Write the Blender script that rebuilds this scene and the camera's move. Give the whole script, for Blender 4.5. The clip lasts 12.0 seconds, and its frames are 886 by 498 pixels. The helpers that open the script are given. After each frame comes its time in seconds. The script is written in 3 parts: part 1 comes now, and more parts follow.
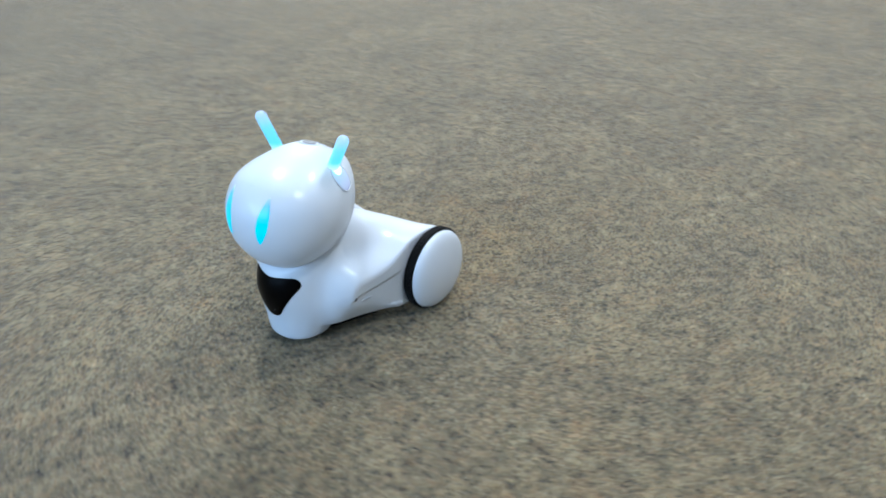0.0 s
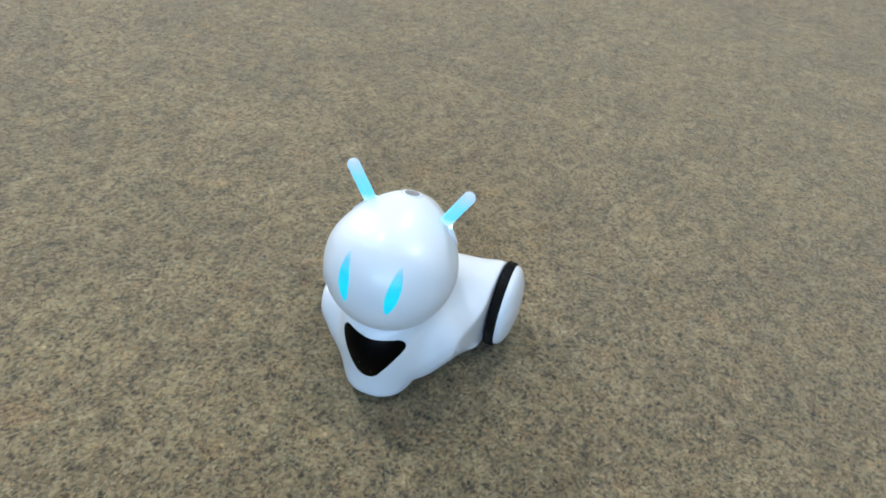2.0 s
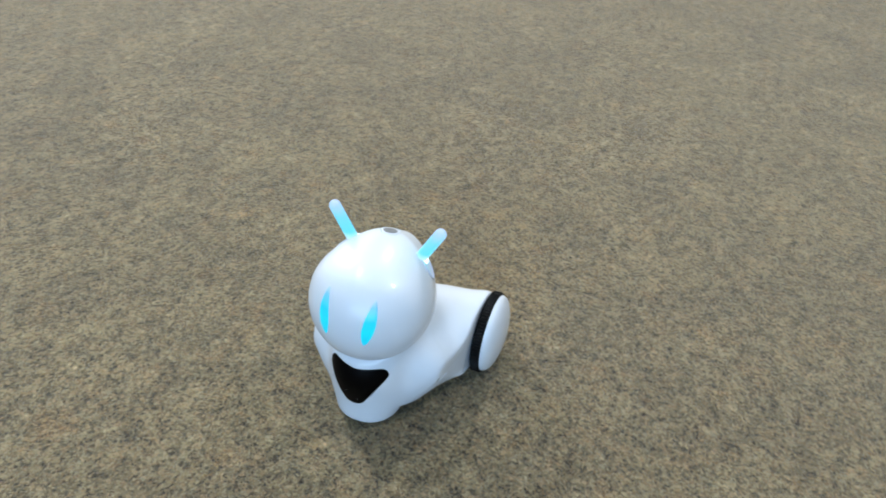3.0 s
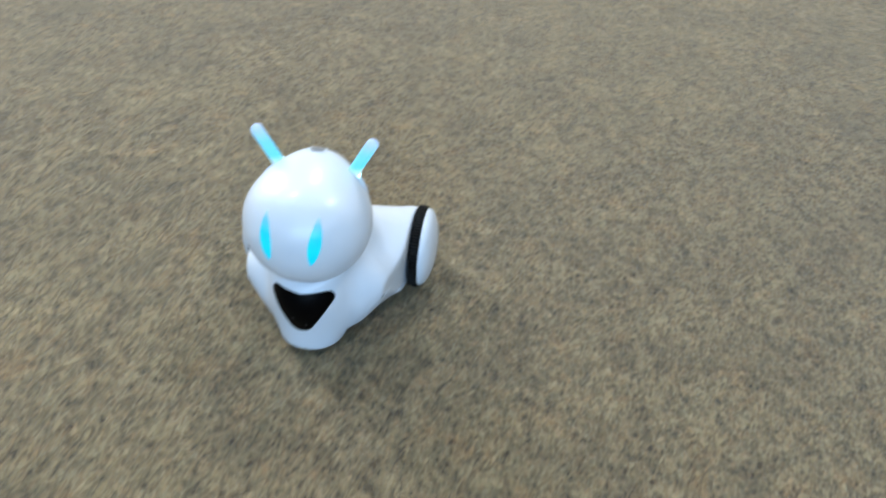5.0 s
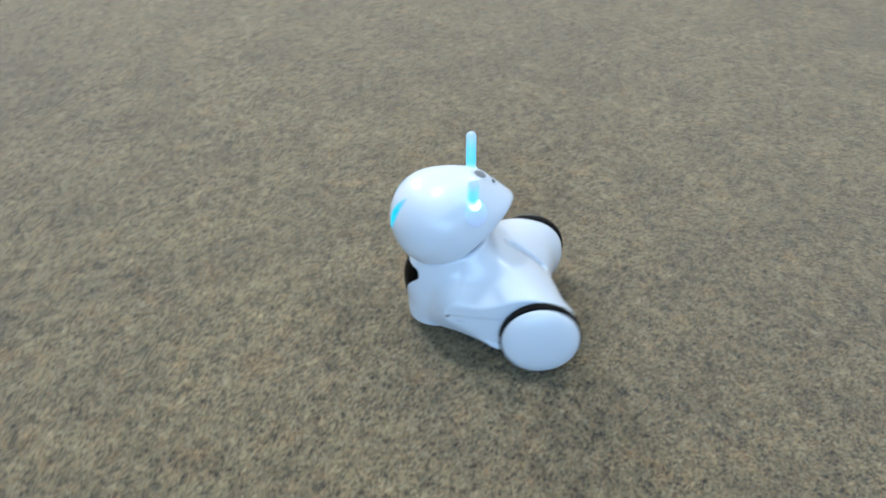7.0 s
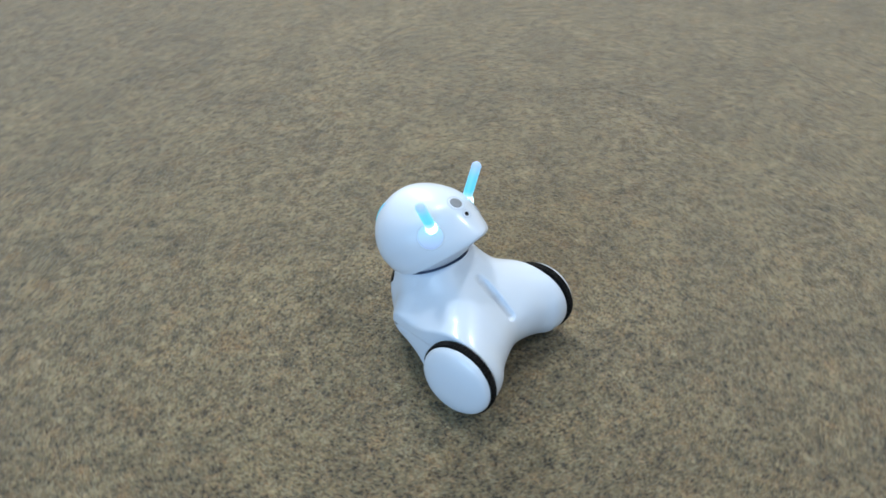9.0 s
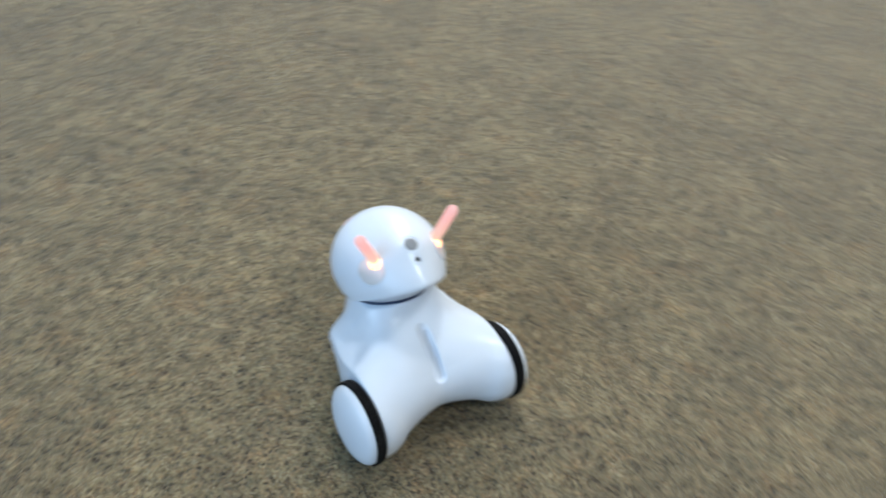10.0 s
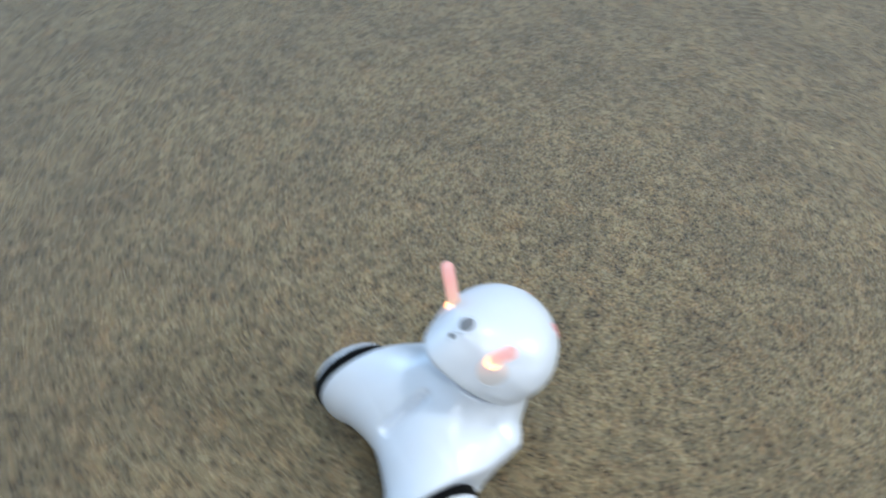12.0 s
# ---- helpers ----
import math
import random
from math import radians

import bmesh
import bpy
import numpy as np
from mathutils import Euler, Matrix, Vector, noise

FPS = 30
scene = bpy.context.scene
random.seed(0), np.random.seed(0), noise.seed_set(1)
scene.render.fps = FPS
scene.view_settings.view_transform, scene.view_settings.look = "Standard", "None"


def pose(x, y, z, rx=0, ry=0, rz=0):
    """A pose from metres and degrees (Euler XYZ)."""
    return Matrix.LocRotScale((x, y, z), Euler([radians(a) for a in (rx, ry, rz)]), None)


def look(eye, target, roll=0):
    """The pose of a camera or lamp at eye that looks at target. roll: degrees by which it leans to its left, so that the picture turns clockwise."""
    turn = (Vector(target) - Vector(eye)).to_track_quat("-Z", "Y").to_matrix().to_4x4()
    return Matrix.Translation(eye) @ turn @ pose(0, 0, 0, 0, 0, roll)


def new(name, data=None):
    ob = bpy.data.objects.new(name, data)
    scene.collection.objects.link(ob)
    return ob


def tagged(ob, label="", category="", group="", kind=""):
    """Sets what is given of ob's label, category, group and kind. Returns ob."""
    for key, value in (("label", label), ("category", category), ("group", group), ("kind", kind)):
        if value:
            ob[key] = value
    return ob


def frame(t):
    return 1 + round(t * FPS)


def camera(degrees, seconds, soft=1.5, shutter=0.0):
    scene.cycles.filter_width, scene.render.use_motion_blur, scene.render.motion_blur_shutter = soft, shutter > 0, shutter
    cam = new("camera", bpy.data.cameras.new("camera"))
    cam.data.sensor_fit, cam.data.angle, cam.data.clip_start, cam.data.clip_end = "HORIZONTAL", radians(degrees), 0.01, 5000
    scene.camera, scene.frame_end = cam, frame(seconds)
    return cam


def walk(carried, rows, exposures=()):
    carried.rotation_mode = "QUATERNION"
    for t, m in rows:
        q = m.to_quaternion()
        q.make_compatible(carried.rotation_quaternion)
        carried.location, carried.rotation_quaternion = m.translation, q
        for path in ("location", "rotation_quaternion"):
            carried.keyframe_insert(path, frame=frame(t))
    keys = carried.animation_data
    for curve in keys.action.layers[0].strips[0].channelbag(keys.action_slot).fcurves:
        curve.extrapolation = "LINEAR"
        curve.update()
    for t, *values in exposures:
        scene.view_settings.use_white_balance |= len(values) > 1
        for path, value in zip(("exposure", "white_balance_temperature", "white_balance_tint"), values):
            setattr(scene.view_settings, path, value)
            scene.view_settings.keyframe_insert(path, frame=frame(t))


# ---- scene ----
# ---- camera ----
cam = camera(59.76, 12.0, soft=1.6, shutter=0.7)
walk(cam, [
    (0.0, pose(0.1567, 0.5906, 0.4382, 57.98, 1.01, 147.33)),
    (0.2, pose(0.2348, 0.5031, 0.4396, 57.58, -0.82, 139.00)),
    (0.3, pose(0.2636, 0.4666, 0.4350, 58.21, -0.33, 135.12)),
    (0.5, pose(0.3012, 0.4134, 0.4462, 58.92, -0.65, 134.07)),
    (0.7, pose(0.3557, 0.3415, 0.4593, 56.71, -1.93, 129.32)),
    (0.8, pose(0.3763, 0.3245, 0.4579, 55.84, -2.52, 128.54)),
    (1.0, pose(0.4204, 0.2690, 0.4512, 54.97, -5.03, 117.57)),
    (1.2, pose(0.4309, 0.2334, 0.4602, 52.84, -6.86, 111.37)),
    (1.5, pose(0.4643, 0.1817, 0.4843, 52.39, -6.89, 109.19)),
    (2.0, pose(0.5103, 0.1506, 0.4958, 53.10, -7.02, 109.29)),
    (2.5, pose(0.5269, 0.1914, 0.5140, 53.79, -4.93, 111.55)),
    (2.7, pose(0.5289, 0.2118, 0.5327, 54.58, -3.82, 112.49)),
    (4.3, pose(0.5574, 0.1914, 0.5044, 53.69, -2.89, 99.37)),
    (4.5, pose(0.5666, 0.1834, 0.5066, 53.39, -2.52, 98.32)),
    (5.0, pose(0.6142, 0.1656, 0.4930, 52.49, -3.52, 99.04)),
    (5.2, pose(0.6459, 0.1565, 0.4827, 52.21, -3.38, 102.29)),
    (5.3, look((0.658, 0.153, 0.481), (-0.886, -0.108, -0.764), 5.2)),
    (5.5, pose(0.6882, 0.1567, 0.4733, 51.51, -4.17, 103.33)),
    (6.0, pose(0.7174, 0.1685, 0.4712, 51.31, -4.42, 103.98)),
    (6.3, pose(0.7134, 0.1423, 0.4869, 51.18, -4.19, 103.43)),
    (6.5, pose(0.7132, 0.1260, 0.5016, 52.76, -3.24, 104.21)),
    (6.8, pose(0.7105, 0.0996, 0.5259, 53.68, -3.89, 108.48)),
    (7.0, pose(0.7014, 0.0715, 0.5309, 54.82, -2.63, 106.98)),
    (7.3, look((0.680, 0.072, 0.545), (-0.904, -0.327, -0.609), 3.3)),
    (7.5, pose(0.6800, 0.0793, 0.5450, 55.27, -2.66, 106.02)),
    (7.7, pose(0.6598, 0.0921, 0.5520, 55.72, -2.52, 106.56)),
    (9.3, pose(0.5117, 0.3278, 0.5973, 51.97, -3.84, 134.30)),
    (9.5, pose(0.4602, 0.3495, 0.6141, 51.24, -5.59, 138.89)),
    (9.7, pose(0.4231, 0.3517, 0.6121, 50.81, -8.37, 142.16)),
    (10.0, pose(0.3472, 0.3286, 0.6317, 46.19, -7.87, 148.59)),
    (10.2, pose(0.3219, 0.3419, 0.6241, 47.11, -7.72, 158.80)),
    (10.5, pose(0.2852, 0.3307, 0.5931, 44.68, -8.90, 171.52)),
    (10.7, pose(0.2242, 0.3093, 0.5844, 45.63, -6.94, 176.82)),
    (10.8, pose(0.1650, 0.2980, 0.5950, 45.74, -3.91, 183.95)),
    (11.0, pose(0.1036, 0.2653, 0.6108, 45.83, -2.61, 193.85)),
    (11.2, pose(0.0200, 0.2117, 0.6457, 46.10, -3.33, 203.77)),
    (11.5, pose(-0.1134, 0.1100, 0.6590, 43.94, -4.24, 221.64)),
    (11.7, pose(-0.1444, 0.0403, 0.6554, 43.21, -3.37, 230.73)),
    (12.0, pose(-0.2229, -0.0767, 0.6549, 42.26, -2.63, 242.82)),
], exposures=[(0.0, 0.04, 5900, 10), (0.5, -0.09, 6050, 10), (1.0, -0.16, 6150, 10), (1.5, -0.15, 6400, 10), (2.0, -0.05, 6480, 10), (4.5, -0.02, 6380, 10), (5.5, 0.03, 6230, 10), (6.5, 0.02, 6080, 10),
                (7.0, -0.06, 6050, 10), (7.5, -0.08, 6050, 10), (9.5, -0.19, 6300, 10), (10.5, -0.17, 6400, 10), (11.0, -0.26, 6200, 10), (12.0, -0.24, 6080, 10)])

# ---- light ----
world = bpy.data.worlds.new("room_light")
scene.world = world
world.use_nodes = True
world.node_tree.nodes["Background"].inputs["Color"].default_value = (0.75, 0.85, 1.0, 1)
world.node_tree.nodes["Background"].inputs["Strength"].default_value = 0.025

CEILING = 2.7
LAMPS = [(-0.22, -0.95, 25.0), (-1.58, 0.05, 29.0), (-0.50, 1.45, 25.0), (-1.50, -2.70, 52.0), (-2.90, -3.95, 130.0)]
for lx, ly, power in LAMPS:
    data = bpy.data.lights.new("downlight_glow", "AREA")
    data.shape, data.size, data.energy, data.color = "DISK", 0.22, power, (0.90, 0.96, 1.0)
    lamp = new("downlight_glow", data)
    lamp.location = (lx, ly, CEILING - 0.03)
# daylight in the window opening of the wall beyond the camera's start
win = bpy.data.lights.new("window_daylight", "AREA")
win.shape, win.size, win.size_y, win.energy, win.color = "RECTANGLE", 3.0, 1.5, 116.0, (0.44, 0.70, 1.0)
daylight = new("window_daylight", win)
daylight.matrix_world = look((3.95, 0.6, 1.6), (0, 0.2, 0.6))


# ---- materials ----
class Nodes:
    """A material with short calls for its nodes."""

    def __init__(self, name):
        self.mat = bpy.data.materials.new(name)
        self.mat.use_nodes = True
        self.tree = self.mat.node_tree
        self.bsdf = self.tree.nodes["Principled BSDF"]

    def add(self, kind, **props):
        node = self.tree.nodes.new(kind)
        for key, value in props.items():
            setattr(node, key, value)
        return node

    def link(self, a, b):
        self.tree.links.new(a, b)

    def put(self, **values):
        for key, value in values.items():
            self.bsdf.inputs[key.replace("_", " ")].default_value = value
        return self

    def coords(self, which="Object"):
        return self.add("ShaderNodeTexCoord").outputs[which]

    def noise(self, scale, detail=2.0, rough=0.5, vec=None):
        n = self.add("ShaderNodeTexNoise")
        n.inputs["Scale"].default_value, n.inputs["Detail"].default_value, n.inputs["Roughness"].default_value = scale, detail, rough
        self.link(vec or self.coords(), n.inputs["Vector"])
        return n.outputs["Fac"]

    def ramp(self, fac, stops):
        r = self.add("ShaderNodeValToRGB")
        while len(r.color_ramp.elements) < len(stops):
            r.color_ramp.elements.new(0.5)
        for e, (p, c) in zip(r.color_ramp.elements, stops):
            e.position, e.color = p, (*c, 1) if len(c) == 3 else c
        self.link(fac, r.inputs["Fac"])
        return r.outputs["Color"]

    def mix(self, fac, a, b, blend="MIX"):
        m = self.add("ShaderNodeMix", data_type="RGBA", blend_type=blend)
        for value, socket in ((fac, m.inputs[0]), (a, m.inputs[6]), (b, m.inputs[7])):
            if isinstance(value, (int, float)):
                socket.default_value = value
            elif isinstance(value, tuple):
                socket.default_value = (*value, 1)
            else:
                self.link(value, socket)
        return m.outputs[2]

    def bump(self, height, distance, strength=1.0):
        b = self.add("ShaderNodeBump")
        b.inputs["Distance"].default_value, b.inputs["Strength"].default_value = distance, strength
        self.link(height, b.inputs["Height"])
        self.link(b.outputs["Normal"], self.bsdf.inputs["Normal"])


def carpet_material():
    n = Nodes("mottled_carpet")

    def shifted(x, y):
        m = n.add("ShaderNodeMapping")
        m.inputs["Location"].default_value = (x, y, 0.0)
        n.link(n.coords(), m.inputs["Vector"])
        return m.outputs["Vector"]

    # short curled fibres: crooked cells of many yarn colours, dark and pale ones in clusters
    wander = n.add("ShaderNodeTexNoise")
    wander.inputs["Scale"].default_value, wander.inputs["Detail"].default_value, wander.inputs["Roughness"].default_value = 210, 3, 0.7
    n.link(n.coords(), wander.inputs["Vector"])
    shift = n.add("ShaderNodeVectorMath", operation="MULTIPLY_ADD")
    n.link(wander.outputs["Color"], shift.inputs[0])
    shift.inputs[1].default_value = (0.0105, 0.0105, 0.0)
    n.link(n.coords(), shift.inputs[2])
    fibre = n.add("ShaderNodeTexVoronoi")
    fibre.inputs["Scale"].default_value = 480
    n.link(shift.outputs["Vector"], fibre.inputs["Vector"])
    parts = n.add("ShaderNodeSeparateColor")
    n.link(fibre.outputs["Color"], parts.inputs[0])
    cluster = n.ramp(n.noise(62, 6, 0.74), [(0.28, (0, 0, 0)), (0.72, (1, 1, 1))])
    grain = n.ramp(n.noise(330, 3, 0.8, shift.outputs["Vector"]), [(0.34, (0, 0, 0)), (0.66, (1, 1, 1))])
    shade = n.mix(0.64, cluster, n.mix(0.34, parts.outputs["Red"], grain))
    base = n.ramp(shade, [(0.16, (0.018, 0.014, 0.009)), (0.33, (0.080, 0.063, 0.036)), (0.47, (0.192, 0.150, 0.083)), (0.60, (0.268, 0.214, 0.121)), (0.74, (0.336, 0.275, 0.166)), (0.90, (0.56, 0.475, 0.305))])
    # single yarns of rust, olive and slate
    tint = n.ramp(parts.outputs["Green"], [(0.0, (0.80, 0.93, 1.06)), (0.25, (1, 1, 1)), (0.55, (1.02, 1.03, 0.90)), (0.80, (1.12, 0.96, 0.88)), (1.0, (1.22, 0.94, 0.82))])
    col = n.mix(0.6, base, tint, "MULTIPLY")
    # drifts of bluish, greenish and rusty yarn
    cool = n.ramp(n.noise(26, 5, 0.70, shifted(1.3, 4.1)), [(0.34, (0.86, 0.91, 0.94)), (0.45, (1, 1, 1)), (0.54, (1, 1, 1)), (0.66, (1.20, 1.00, 0.84))])
    col = n.mix(0.62, col, cool, "MULTIPLY")
    dark = n.ramp(n.noise(30, 6, 0.74, shifted(3.1, 7.7)), [(0.34, (0.60, 0.58, 0.55)), (0.47, (1, 1, 1)), (0.66, (1.16, 1.15, 1.11))])
    col = n.mix(0.70, col, dark, "MULTIPLY")
    col = n.mix(0.7, col, n.ramp(n.noise(9, 4, 0.6), [(0.36, (0.74, 0.73, 0.72)), (0.62, (1.11, 1.09, 1.05))]), "MULTIPLY")
    col = n.mix(0.6, col, n.ramp(n.noise(1.1, 2, 0.5), [(0.35, (0.9, 0.9, 0.92)), (0.65, (1.08, 1.08, 1.06))]), "MULTIPLY")
    n.link(col, n.bsdf.inputs["Base Color"])
    n.put(Roughness=0.92)
    n.bsdf.inputs["Specular IOR Level"].default_value = 0.15
    n.bsdf.inputs["Sheen Weight"].default_value = 0.35
    n.bsdf.inputs["Sheen Roughness"].default_value = 0.5
    n.bump(n.mix(0.55, n.noise(300, 4, 0.75), shade), 0.004, 0.8)
    return n.mat


def shell_material(name, colour, rough):
    n = Nodes(name)
    smudge = n.noise(28, 3, 0.6)
    n.link(n.mix(0.5, colour, n.ramp(smudge, [(0.3, tuple(c * 0.95 for c in colour)), (0.7, colour)])), n.bsdf.inputs["Base Color"])
    r = n.add("ShaderNodeMapRange")
    r.inputs["To Min"].default_value, r.inputs["To Max"].default_value = rough - 0.05, rough + 0.06
    n.link(n.noise(60, 3, 0.6), r.inputs["Value"])
    n.link(r.outputs["Result"], n.bsdf.inputs["Roughness"])
    n.bsdf.inputs["Coat Weight"].default_value = 0.30
    n.bsdf.inputs["Coat Roughness"].default_value = 0.14
    n.bsdf.inputs["Subsurface Weight"].default_value = 0.08
    n.bsdf.inputs["Subsurface Radius"].default_value = (0.004, 0.004, 0.004)
    n.bump(n.noise(900, 2, 0.5), 0.0002, 0.15)
    return n.mat


def plain_material(name, colour, rough, bump_scale=0.0, bump_depth=0.0, shine=0.5):
    n = Nodes(name)
    n.bsdf.inputs["Specular IOR Level"].default_value = shine
    n.link(n.mix(0.6, colour, n.ramp(n.noise(120, 3, 0.6), [(0.3, tuple(c * 0.75 for c in colour)), (0.7, tuple(min(1, c * 1.15) for c in colour))])), n.bsdf.inputs["Base Color"])
    n.put(Roughness=rough)
    if bump_depth:
        n.bump(n.noise(bump_scale, 3, 0.6), bump_depth, 0.6)
    return n.mat


def light_material(name, switch_block, robot, before, after, strength, base=0.2, pale_top=False):
    """Lit plastic, its emission ramped by height. An added block's shift inside the head names the colour that is on.
    """
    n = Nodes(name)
    own = n.add("ShaderNodeTexCoord", object=switch_block)
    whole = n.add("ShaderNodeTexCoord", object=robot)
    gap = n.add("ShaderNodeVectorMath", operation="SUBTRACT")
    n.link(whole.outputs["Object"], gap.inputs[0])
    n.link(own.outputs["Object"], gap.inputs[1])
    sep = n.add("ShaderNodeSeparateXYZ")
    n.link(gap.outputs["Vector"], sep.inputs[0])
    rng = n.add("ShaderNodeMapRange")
    rng.inputs["From Min"].default_value, rng.inputs["From Max"].default_value = BLOCK_AT[2] + 0.0002, BLOCK_AT[2] + BLOCK_SHIFT - 0.0002
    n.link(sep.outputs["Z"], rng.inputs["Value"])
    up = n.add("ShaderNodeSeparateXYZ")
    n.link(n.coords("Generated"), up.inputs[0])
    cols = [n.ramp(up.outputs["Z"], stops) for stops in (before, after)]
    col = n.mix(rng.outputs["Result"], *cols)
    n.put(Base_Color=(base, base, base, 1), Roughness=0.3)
    if pale_top:  # base colour pales towards the upper end, where the eye's emission fades
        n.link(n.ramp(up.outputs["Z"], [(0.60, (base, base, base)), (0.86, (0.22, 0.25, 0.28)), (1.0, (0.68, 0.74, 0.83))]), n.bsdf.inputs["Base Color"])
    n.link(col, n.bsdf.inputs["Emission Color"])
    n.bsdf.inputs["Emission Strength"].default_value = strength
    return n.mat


CARPET = carpet_material()
WHITE = shell_material("glossy_white_plastic", (0.78, 0.84, 0.93), 0.36)
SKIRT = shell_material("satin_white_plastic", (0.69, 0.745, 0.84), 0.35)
BLACK = plain_material("gloss_black_plastic", (0.0010, 0.0010, 0.0013), 0.32, shine=0.06)
RUBBER = plain_material("black_rubber", (0.0016, 0.0016, 0.002), 0.52, 700, 0.0004, 0.16)
UNDER = plain_material("matt_black_plastic", (0.004, 0.004, 0.005), 0.7, 400, 0.0003, 0.25)
GREY = plain_material("grey_plastic", (0.22, 0.23, 0.25), 0.35)
RING = shell_material("pale_blue_rim", (0.78, 0.84, 0.93), 0.15)
SEAM = plain_material("blue_grey_seal", (0.03, 0.05, 0.11), 0.5)
SPECK = plain_material("pale_glass_speck", (0.10, 0.10, 0.11), 0.4)
DARK_PATCH = plain_material("dark_patch_colour", (0.150, 0.135, 0.104), 0.9, 300, 0.001)
WALL_PAINT = plain_material("white_wall_paint", (0.74, 0.73, 0.70), 0.85, 180, 0.0006)
CEILING_TILE = plain_material("white_ceiling_tile", (0.78, 0.78, 0.76), 0.9, 260, 0.0012)
METAL = plain_material("brushed_metal", (0.55, 0.55, 0.55), 0.4)
PANE = Nodes("window_glass").put(Roughness=0.02, Transmission_Weight=1.0, Base_Color=(0.95, 0.98, 1, 1)).mat
DIFFUSER = Nodes("lamp_diffuser").put(Emission_Color=(1, 0.96, 0.88, 1), Emission_Strength=6.0).mat


# ---- mesh helpers ----
def mesh_object(name, bm, material, smooth=True):
    data = bpy.data.meshes.new(name)
    bmesh.ops.recalc_face_normals(bm, faces=bm.faces)
    bm.to_mesh(data)
    bm.free()
    if smooth:
        data.shade_smooth()
    data.materials.append(material)
    return new(name, data)


def part(name, bm, material, parent, label="", smooth=True):
    ob = mesh_object(name, bm, material, smooth)
    ob.parent = parent
    return tagged(ob, label)


def box(bm, lo, hi):
    m = Matrix.Translation([(a + b) / 2 for a, b in zip(lo, hi)]) @ Matrix.Diagonal([b - a for a, b in zip(lo, hi)] + [1])
    bmesh.ops.create_cube(bm, size=1, matrix=m)
    return bm


def rings(bm, loops, close_start=True, close_end=True):
    """Joins closed loops of points, all of one count, into a skin."""
    made = [[bm.verts.new(p) for p in loop] for loop in loops]
    for a, b in zip(made, made[1:]):
        for i in range(len(a)):
            j = (i + 1) % len(a)
            bm.faces.new((a[i], a[j], b[j], b[i]))
    for loop, wanted in ((made[0], close_start), (made[-1], close_end)):
        if wanted:
            mid = bm.verts.new(sum((v.co for v in loop), Vector()) / len(loop))
            for i in range(len(loop)):
                bm.faces.new((loop[i], loop[(i + 1) % len(loop)], mid))
    return bm


def lathe(bm, profile, axis, origin, count=48):
    """Turns a profile of (radius, height) about an axis."""
    q = Vector((0, 0, 1)).rotation_difference(Vector(axis).normalized())
    loops = []
    for r, h in profile:
        loops.append([Vector(origin) + q @ Vector((r * math.cos(a), r * math.sin(a), h)) for a in (2 * math.pi * i / count for i in range(count))])
    return rings(bm, loops)


def surface_net(field, lo, hi, step):
    """The zero surface of a signed distance field, as points and quads."""
    ax = [np.arange(a, b + step, step) for a, b in zip(lo, hi)]
    gx, gy, gz = np.meshgrid(*ax, indexing="ij")
    v = field(gx, gy, gz)
    inside = v < 0
    nx, ny, nz = (s - 1 for s in v.shape)
    total = np.zeros((nx, ny, nz), int)
    for i in (0, 1):
        for j in (0, 1):
            for k in (0, 1):
                total += inside[i:nx + i, j:ny + j, k:nz + k]
    cell = (total > 0) & (total < 8)
    ids = -np.ones(cell.shape, int)
    ids[cell] = np.arange(cell.sum())
    pts = np.stack([ax[d][idx] + step / 2 for d, idx in enumerate(np.nonzero(cell))], 1)
    h = step * 0.2
    for _ in range(6):
        d = field(*pts.T)
        g = np.stack([field(*(pts + h * np.eye(3)[k]).T) - field(*(pts - h * np.eye(3)[k]).T) for k in range(3)], 1) / (2 * h)
        move = -(d / np.maximum((g * g).sum(1), 0.05))[:, None] * g
        pts = pts + np.clip(move, -step, step)
    faces = []
    for axis in range(3):
        a = [slice(0, n) for n in v.shape]
        b = [slice(0, n) for n in v.shape]
        a[axis], b[axis] = slice(0, -1), slice(1, None)
        cross = inside[tuple(a)] != inside[tuple(b)]
        u, w = [d for d in range(3) if d != axis]
        at = np.stack(np.nonzero(cross), 1)
        ok = (at[:, u] > 0) & (at[:, w] > 0) & (at[:, u] < cell.shape[u]) & (at[:, w] < cell.shape[w])
        at = at[ok]
        corner = []
        for du, dw in ((-1, -1), (0, -1), (0, 0), (-1, 0)):
            c = at.copy()
            c[:, u] += du
            c[:, w] += dw
            corner.append(ids[c[:, 0], c[:, 1], c[:, 2]])
        faces.append(np.stack(corner, 1))
    return pts, np.concatenate(faces)


def net_mesh(pts, quads):
    bm = bmesh.new()
    vs = [bm.verts.new(p) for p in pts.tolist()]
    for q in quads.tolist():
        bm.faces.new([vs[i] for i in q])
    return bm


# signed distances
def cone_sd(x, y, z, a, b, ra, rb):
    a, b = np.array(a), np.array(b)
    d = b - a
    t = np.clip(((x - a[0]) * d[0] + (y - a[1]) * d[1] + (z - a[2]) * d[2]) / (d @ d), 0, 1)
    return np.sqrt((x - a[0] - t * d[0]) ** 2 + (y - a[1] - t * d[1]) ** 2 + (z - a[2] - t * d[2]) ** 2) - (ra + (rb - ra) * t)


def melt(a, b, k):
    h = np.clip(0.5 + 0.5 * (b - a) / k, 0, 1)
    return b + (a - b) * h - k * h * (1 - h)


def carve(a, b, k):
    return -melt(-a, -b, k)


